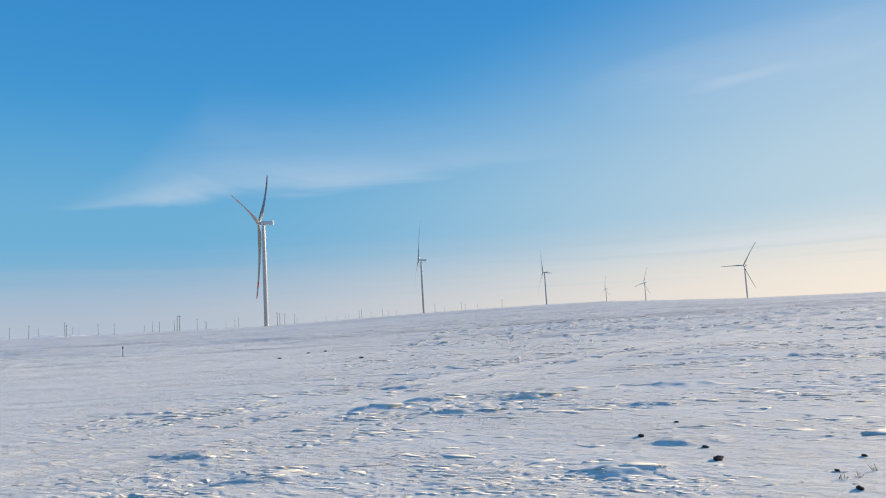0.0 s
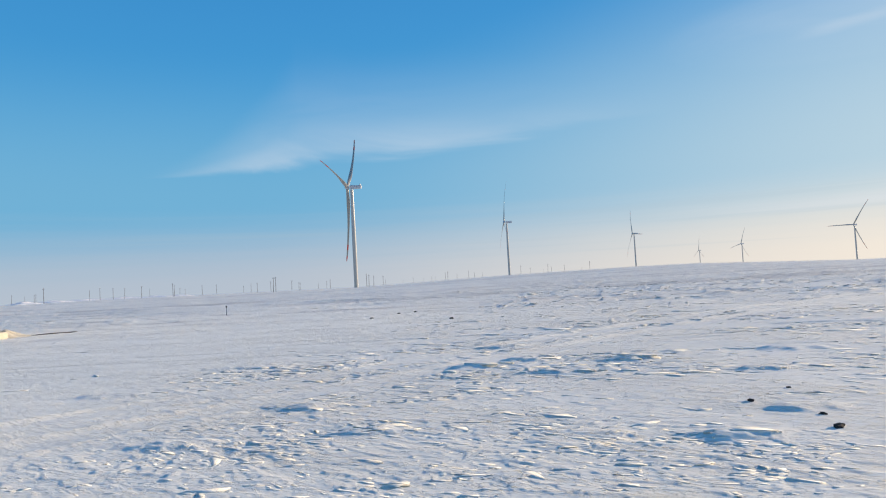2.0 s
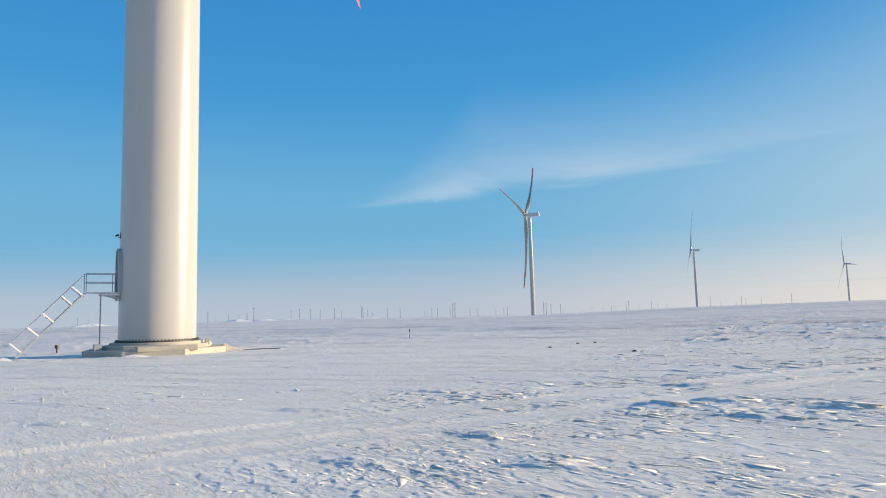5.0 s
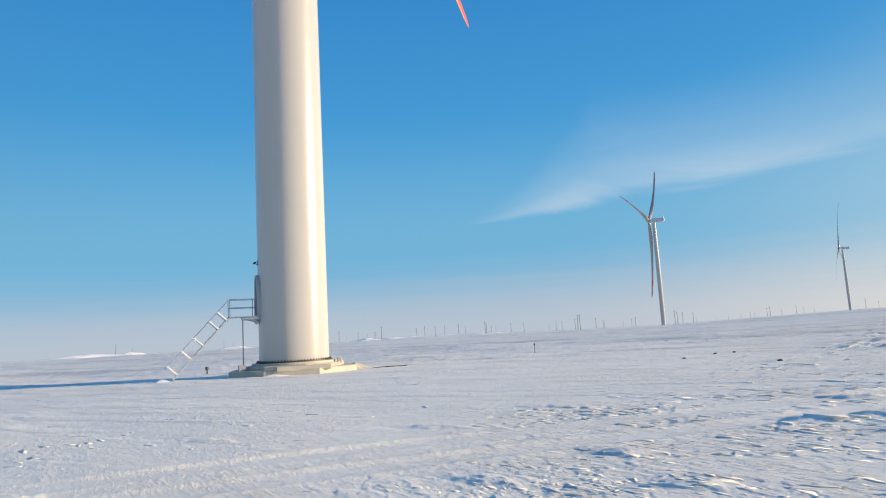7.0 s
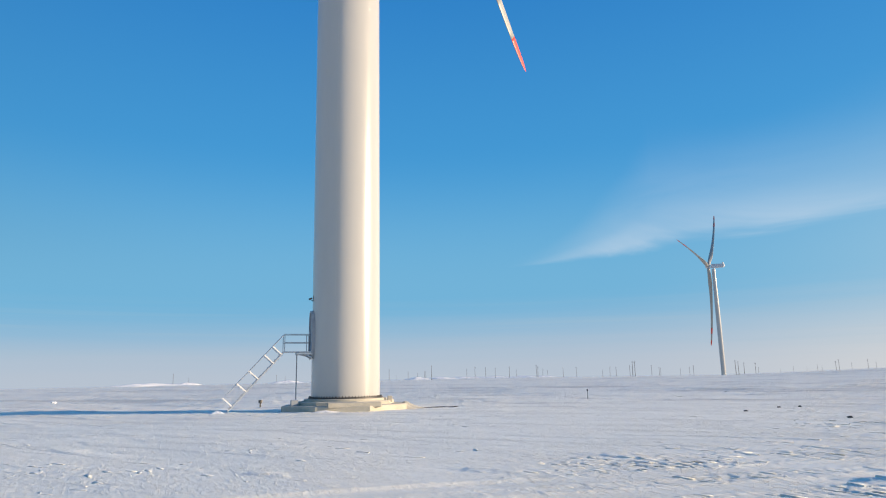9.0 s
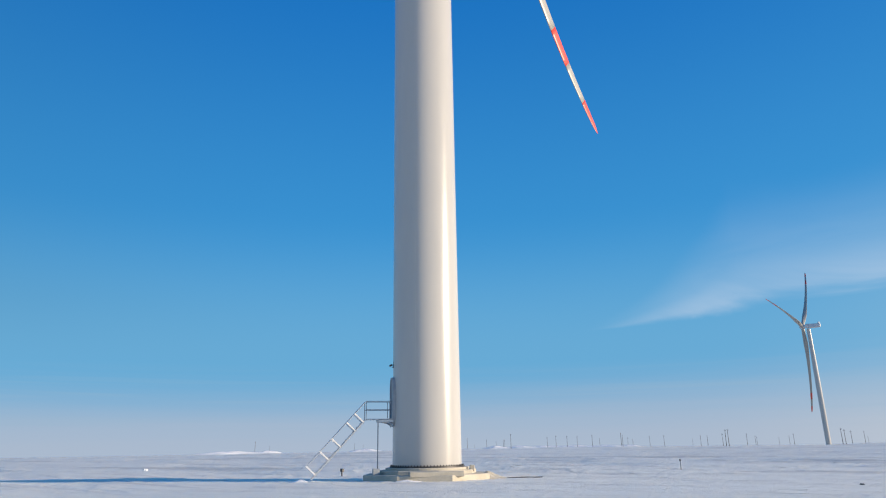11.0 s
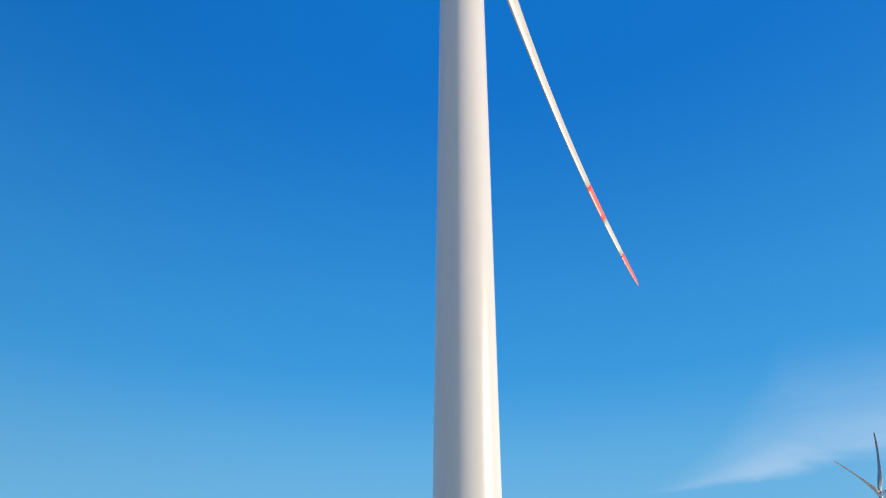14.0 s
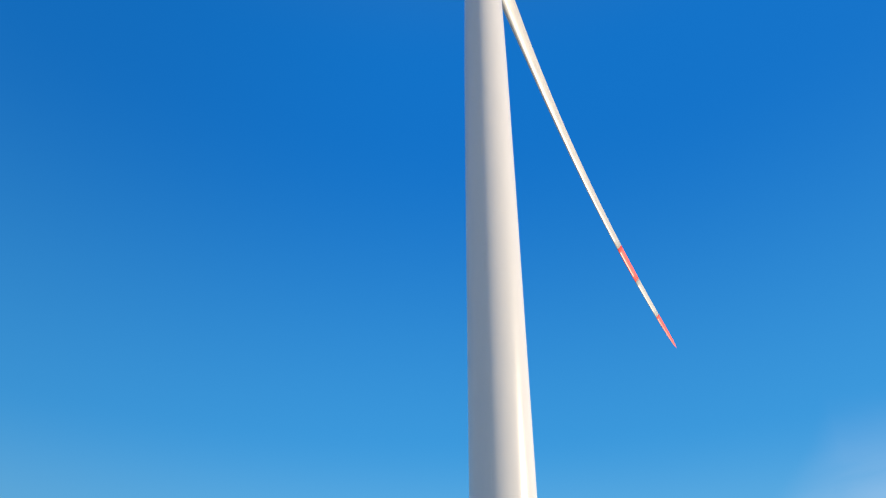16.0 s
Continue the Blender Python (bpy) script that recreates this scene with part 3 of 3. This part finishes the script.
slab("lower_slab", 4.35, -0.6, 0.12, -25)
slab("upper_slab", 3.35, 0.10, 0.36, 12)
slab("grout_ring", 2.75, 0.34, 0.505, 0, sides=64, chamfer=0.03)
bm = box(bmesh.new(), (0.9, 3.3, 0.30), pose(3.55, 0.55, 0.17, 0, 0, 4), 0.03)
part("kerb_block", mesh_of("kerb_block", bm, CONCRETE), base)
bm = box(bmesh.new(), (0.30, 0.30, 0.40), pose(1.0, 2.9, 0.42), 0.03)
part("marker_block", mesh_of("marker_block", bm, CONCRETE), base, None, "small upright concrete block")

# ---------------------------------------------------------------- door and stairs
n_out = Vector((-0.589, -0.807, 0))
door_turn = math.degrees(math.atan2(n_out.y, n_out.x))
DECK = 3.60
at_door = pose(TOWER.x, TOWER.y, 0, 0, 0, door_turn)
bm = bmesh.new()
rows = []
for depth, grow in ((2.05, 0.0), (2.44, 0.0), (2.44, -0.13), (2.36, -0.13)):
    row = []
    for k in range(28):
        a = 2 * math.pi * k / 28
        c, s = math.cos(a), math.sin(a)
        y = (0.62 + grow) * math.copysign(abs(c) ** 0.55, c)
        z = (1.62 + grow) * math.copysign(abs(s) ** 0.7, s)
        row.append(bm.verts.new((depth, y, DECK + 1.10 + z)))
    rows.append(row)
for p, q in zip(rows, rows[1:]):
    for i in range(28):
        j = (i + 1) % 28
        bm.faces.new((p[i], p[j], q[j], q[i]))
bm.faces.new(rows[-1])
local = main.matrix_basis.inverted() @ at_door
door = part("tower_door", mesh_of("tower_door", bm, DOORGREY), main, local, "grey oval entrance door in a raised frame")
bm = box(bmesh.new(), (0.05, 0.05, 0.32), pose(2.42, -0.28, DECK + 1.2), 0.012)
part("handle", mesh_of("handle", bm, STEEL), door)
bm = bmesh.new()
tube(bm, (2.2, 0.1, DECK + 3.35), (2.42, 0.1, DECK + 3.42), 0.03)
box(bm, (0.22, 0.16, 0.12), pose(2.48, 0.1, DECK + 3.52, 0, 25), 0.02)
tube(bm, (2.3, 0.1, DECK + 3.40), (2.3, 0.1, DECK + 3.75), 0.02)
part("door_lamp", mesh_of("door_lamp", bm, BOLT), main, local, "small dark lamp on a bracket")

stairs = empty("access_stairs", at_door, "galvanised steel stairs with a landing leading up to the tower door", "stairs")
LAND0, LAND1, RUN = 2.30, 4.15, 3.40
HALF = 0.45
bm = box(bmesh.new(), (LAND1 - LAND0, 2 * HALF + 0.1, 0.06), pose((LAND0 + LAND1) / 2, 0, DECK - 0.03), 0.01)
part("landing", mesh_of("landing", bm, STEEL), stairs)
bm = bmesh.new()
box(bm, (1.0, 2 * HALF + 0.14, 0.14), pose(LAND0 + 0.55, 0, DECK - 0.14), 0.01)
part("landing_beam", mesh_of("landing_beam", bm, STEEL), stairs)
for side in (-HALF, HALF):  # curved bracket from the landing to the door's foot
    bm = bmesh.new()
    path = [Vector((LAND0 + 1.05 - 1.0 * math.sin(a), side, DECK - 0.52 + 0.36 * math.cos(a))) for a in (0.0, 0.4, 0.8, 1.2, math.pi / 2)]
    for p, q in zip(path, path[1:]):
        tube(bm, p, q, 0.05, 8)
    part("bracket", mesh_of("bracket", bm, STEEL), stairs)
slope = math.atan2(DECK + 0.1, RUN)
down = Vector((math.cos(slope), 0, -math.sin(slope)))
across = Vector((math.sin(slope), 0, math.cos(slope)))
length = math.hypot(DECK + 0.1, RUN)
for side in (-HALF, HALF):
    foot = Vector((LAND1, side, DECK - 0.02))
    bm = box(bmesh.new(), (length, 0.03, 0.07), Matrix.Translation(foot + down * length / 2) @ pose(0, 0, 0, 0, math.degrees(slope), 0), 0.008)
    part("stringer", mesh_of("stringer", bm, STEEL), stairs)
    start = foot + Vector((0, 0, 1.14))
    bm = tube(bmesh.new(), start, start + down * (length + 0.25), 0.018)
    part("handrail", mesh_of("handrail", bm, STEEL), stairs)
    for f in (0.05, 0.20, 0.47, 0.68, 0.92):
        p = foot + down * length * f
        bm = bmesh.new()
        mid = p + across * 0.40
        box(bm, (0.08, 0.03, 0.80), Matrix.Translation(mid) @ pose(0, 0, 0, 0, math.degrees(slope), 0), 0.006)
        part("baluster", mesh_of("baluster", bm, WELD), stairs, None, "white cross bar")
    for z in (0.58, 1.12):
        bm = tube(bmesh.new(), (LAND0 + 0.1, side, DECK + z), (LAND1, side, DECK + z), 0.020)
        part("landing_rail", mesh_of("landing_rail", bm, SHADESTEEL), stairs)
    for x in (LAND0 + 0.30, LAND1):
        bm = tube(bmesh.new(), (x, side, DECK), (x, side, DECK + 1.13), 0.022)
        part("rail_post", mesh_of("rail_post", bm, SHADESTEEL), stairs)
tread = mesh_of("tread", box(bmesh.new(), (0.24, 2 * HALF - 0.06, 0.03), Matrix(), 0.006), STEEL)
for i in range(1, 15):
    f = i / 15
    part("tread", tread, stairs, Matrix.Translation(Vector((LAND1, 0, DECK - 0.02)) + down * length * f))
bm = tube(bmesh.new(), (3.3, 0.0, -0.3), (3.3, 0.0, DECK - 0.05), 0.035)
part("support_leg", mesh_of("support_leg", bm, SHADESTEEL), stairs)
bm = box(bmesh.new(), (0.45, 0.4, 0.5), pose(3.5, 0.75, 0.25), 0.03)
tagged(new("cable_box", mesh_of("cable_box", bm, DOORGREY)), "small grey steel box at the foot of the stair support", "cable box").matrix_basis = at_door


# ---------------------------------------------------------------- drifts by the foundation and the stairs
def drift(x, y, lx, ly, h, turn, seed, label, fall=1.5, mat=DRIFT):
    bm = bmesh.new()
    rows = []
    for i in range(17):
        r = i / 16
        row = []
        for k in range(48):
            a = 2 * math.pi * k / 48
            cx, cy = math.cos(a), math.sin(a)
            wob = 1 + 0.30 * noise.noise(Vector((cx * 1.3 + seed, cy * 1.3, 0.3))) + 0.12 * noise.noise(Vector((cx * 4 + seed, cy * 4, r)))
            top = h * (1 - r) ** fall * (1 + 0.35 * noise.noise(Vector((cx * r * 3 + seed, cy * r * 3, 1.7))))
            row.append(bm.verts.new((cx * lx * r * wob, cy * ly * r * wob, top - 0.12 * r)))
        rows.append(row)
    for p, q in zip(rows[1:], rows[2:]):
        for k in range(48):
            j = (k + 1) % 48
            bm.faces.new((p[k], p[j], q[j], q[k]))
    bm.faces.new(rows[1])
    bm.faces.new(rows[-1][::-1])
    bmesh.ops.delete(bm, geom=rows[0], context="VERTS")
    ob = new("snow_drift", mesh_of("snow_drift", bm, mat, True))
    ob.matrix_basis = pose(x, y, ground_z(x, y), 0, 0, turn)
    return tagged(ob, label, "snow drift")


right = Vector((math.cos(facing + math.pi / 2), math.sin(facing + math.pi / 2), 0))
near_v = Vector((math.cos(facing), math.sin(facing), 0))
p = TOWER + right * 3.9 + near_v * 1.1
drift(p.x, p.y, 1.9, 1.2, 0.46, 40, 1.0, "cream heap banked against the concrete foundation, sunlit tone in its colour", mat=SUNDRIFT)
p = TOWER + near_v * 4.1 - right * 1.2
drift(p.x, p.y, 1.8, 0.5, 0.16, math.degrees(facing) + 90, 2.0, "low snow drift along the foundation's edge")
p = TOWER + n_out * 8.2
drift(p.x, p.y, 1.1, 0.6, 0.22, 30, 3.0, "trampled snow heap at the foot of the stairs")


# ---------------------------------------------------------------- utility poles on the skyline
def pole_meshes():
    shaft = lathe(bmesh.new(), [(0.17, -0.6), (0.15, 3), (0.12, 7), (0.10, 9.0)], 10)
    arm = box(bmesh.new(), (1.3, 0.09, 0.11), pose(0, 0.12, 8.35), 0.015)
    pin = lathe(bmesh.new(), [(0.02, 0), (0.06, 0.08), (0.07, 0.16), (0.03, 0.24)], 8)
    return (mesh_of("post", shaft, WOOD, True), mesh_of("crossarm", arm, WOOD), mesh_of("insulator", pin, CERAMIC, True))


POST, ARM, PIN = pole_meshes()
POLES_SUNNY = ((-8.8, 700), (-8.1, 1560), (-6.7, 930), (-5.6, 930), (-5.3, 700), (-4.9, 1400), (-3.8, 1010), (-3.0, 670), (0.3, 1210), (1.0, 1080),
               (1.5, 760), (2.5, 1010), (3.3, 670), (3.5, 760), (4.4, 1210), (4.7, 1010), (5.4, 1210), (6.3, 1080), (7.2, 1510), (8.7, 1010),
               (8.9, 620), (9.7, 550), (10.1, 490), (10.3, 440), (13.4, 620), (13.7, 730), (14.4, 870), (15.9, 780), (16.0, 730), (16.6, 580))
POLES_SHADY = ((17.9, 400), (18.1, 400), (18.3, 580), (19.4, 620), (19.9, 620), (20.5, 870), (22.6, 620), (23.7, 620), (25.0, 870), (25.4, 730),
               (25.8, 550), (25.9, 490), (27.6, 730), (28.2, 520), (29.4, 580), (30.2, 580), (31.1, 550), (31.8, 620), (34.8, 440), (35.3, 730),
               (35.4, 730), (36.0, 870), (36.8, 680), (37.8, 1210), (38.4, 550), (47.0, 930), (47.7, 770), (54.5, 900), (55.65, 560))
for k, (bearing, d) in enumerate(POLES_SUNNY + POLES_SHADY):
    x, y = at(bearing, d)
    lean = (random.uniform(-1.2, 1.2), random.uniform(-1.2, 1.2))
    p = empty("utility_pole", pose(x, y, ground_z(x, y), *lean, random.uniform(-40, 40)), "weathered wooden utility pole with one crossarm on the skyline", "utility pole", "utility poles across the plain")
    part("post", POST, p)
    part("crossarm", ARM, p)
    for dx_ in (-0.55, 0.55, 0.0):
        part("insulator", PIN, p, pose(dx_, 0.12 if dx_ else 0.0, 8.41 if dx_ else 9.0))

# ---------------------------------------------------------------- small things on the snow
def clod(x, y, size, seed, name, label, mat=STONE):
    bm = bmesh.new()
    bmesh.ops.create_icosphere(bm, subdivisions=3, radius=1.0)
    for v in bm.verts:
        q = v.co * 1.6 + Vector((seed, seed * 2, 0))
        k = 1 + 0.5 * noise.noise(q) + 0.25 * noise.noise(q * 2.6)
        v.co = Vector((v.co.x * size * 1.35 * k, v.co.y * size * 0.9 * k, v.co.z * size * 0.62 * k))
    ob = new(name, mesh_of(name, bm, mat))
    ob.matrix_basis = pose(x, y, ground_z(x, y) + size * 0.22, 0, 0, seed * 40)
    return tagged(ob, label, "frozen clod", "frozen clods on the snow")


for k, (bearing, d, size) in enumerate(((-25.2, 7.5, 0.075), (-34.5, 6.6, 0.05), (-19.5, 8.65, 0.06), (-24.3, 8.1, 0.045), (3.45, 28.7, 0.13), (10.2, 36.3, 0.11),
                                        (7.85, 40.6, 0.11), (6.44, 41.5, 0.11), (-33.2, 7.2, 0.035), (-35.0, 7.9, 0.035), (-22.3, 9.6, 0.035))):
    x, y = at(bearing, d)
    x += 0.2
    clod(x, y, size * 0.62, 1.0 + k * 0.7, "frozen_clod", "dark lump of frozen earth lying on the snow")
x, y = at(48.92, 56.0)
bm = bmesh.new()
tube(bm, (0, 0, -0.3), (0, 0, 0.34), 0.06, 10)
box(bm, (0.26, 0.2, 0.26), pose(0, 0, 0.44), 0.02)
ob = tagged(new("marker_post", mesh_of("marker_post", bm, BOLT)), "short dark marker post with a box head in the snow", "marker post")
ob.matrix_basis = pose(x, y, ground_z(x, y))
x, y = at(21.81, 54)
bm = tube(bmesh.new(), (0, 0, -0.3), (0, 0, 0.75), 0.02, 8)
box(bm, (0.10, 0.04, 0.16), pose(0, 0, 0.70), 0.01)
ob = tagged(new("survey_stake", mesh_of("survey_stake", bm, WOOD)), "thin wooden survey stake standing in the snow", "stake")
ob.matrix_basis = pose(x, y, ground_z(x, y))
x, y = at(63.7, 90)
clod(x, y, 0.28, 9.0, "snow_lump", "white lump of snow on the plain", DRIFT)

# heaped snow and low banks on the skyline
for k, (bearing, d, lx, h) in enumerate(((57.5, 520, 22, 3.0), (54.6, 560, 9, 2.6), (46.8, 500, 10, 2.4), (36.0, 560, 9, 2.6),
                                         (34.0, 600, 12, 2.6), (32.0, 640, 16, 2.4), (29.6, 620, 18, 2.2), (27.0, 600, 16, 2.2), (25.4, 640, 8, 2.0))):
    x, y = at(bearing, d)
    ob = drift(x, y, lx * 1.3, 6.0, h * 0.75, bearing, 20.0 + k, "long white snow bank on the skyline", 0.7)

# strip of bare soil beside the foundation
p = TOWER + right * 6.3 + near_v * 1.0
ob = clod(p.x, p.y, 1.0, 4.0, "bare_soil", "dark strip of bare frozen soil scoured free of snow")
ob["category"] = "bare soil"
ob.matrix_basis = pose(p.x, p.y, ground_z(p.x, p.y) - 0.01, 0, 0, math.degrees(facing) + 90) @ Matrix.Diagonal((0.8, 0.35, 0.10, 1))


# tufts of dead grass that stick out of the crust
def grass_tuft(x, y, seed):
    rnd = random.Random(seed)
    bm = bmesh.new()
    for k in range(8):
        a, lean, tall = rnd.uniform(0, 6.28), rnd.uniform(0.01, 0.05), rnd.uniform(0.03, 0.08)
        p0 = Vector((rnd.uniform(-0.03, 0.03), rnd.uniform(-0.03, 0.03), -0.02))
        p1 = p0 + Vector((math.cos(a) * lean * 0.4, math.sin(a) * lean * 0.4, tall * 0.6))
        p2 = p0 + Vector((math.cos(a) * lean, math.sin(a) * lean, tall))
        tube(bm, p0, p1, 0.0022, 4)
        tube(bm, p1, p2, 0.0015, 4)
    ob = tagged(new("grass_tuft", mesh_of("grass_tuft", bm, STRAW)), "dry brown grass stalks poking out of the snow", "grass tuft", "grass tufts on the plain")
    ob.matrix_basis = pose(x, y, ground_z(x, y))


for k, (bearing, d) in enumerate(((-33.5, 6.9), (-34.6, 7.0), (-35.5, 7.3))):
    x, y = at(bearing, d)
    grass_tuft(x + 0.2, y, 70 + k)
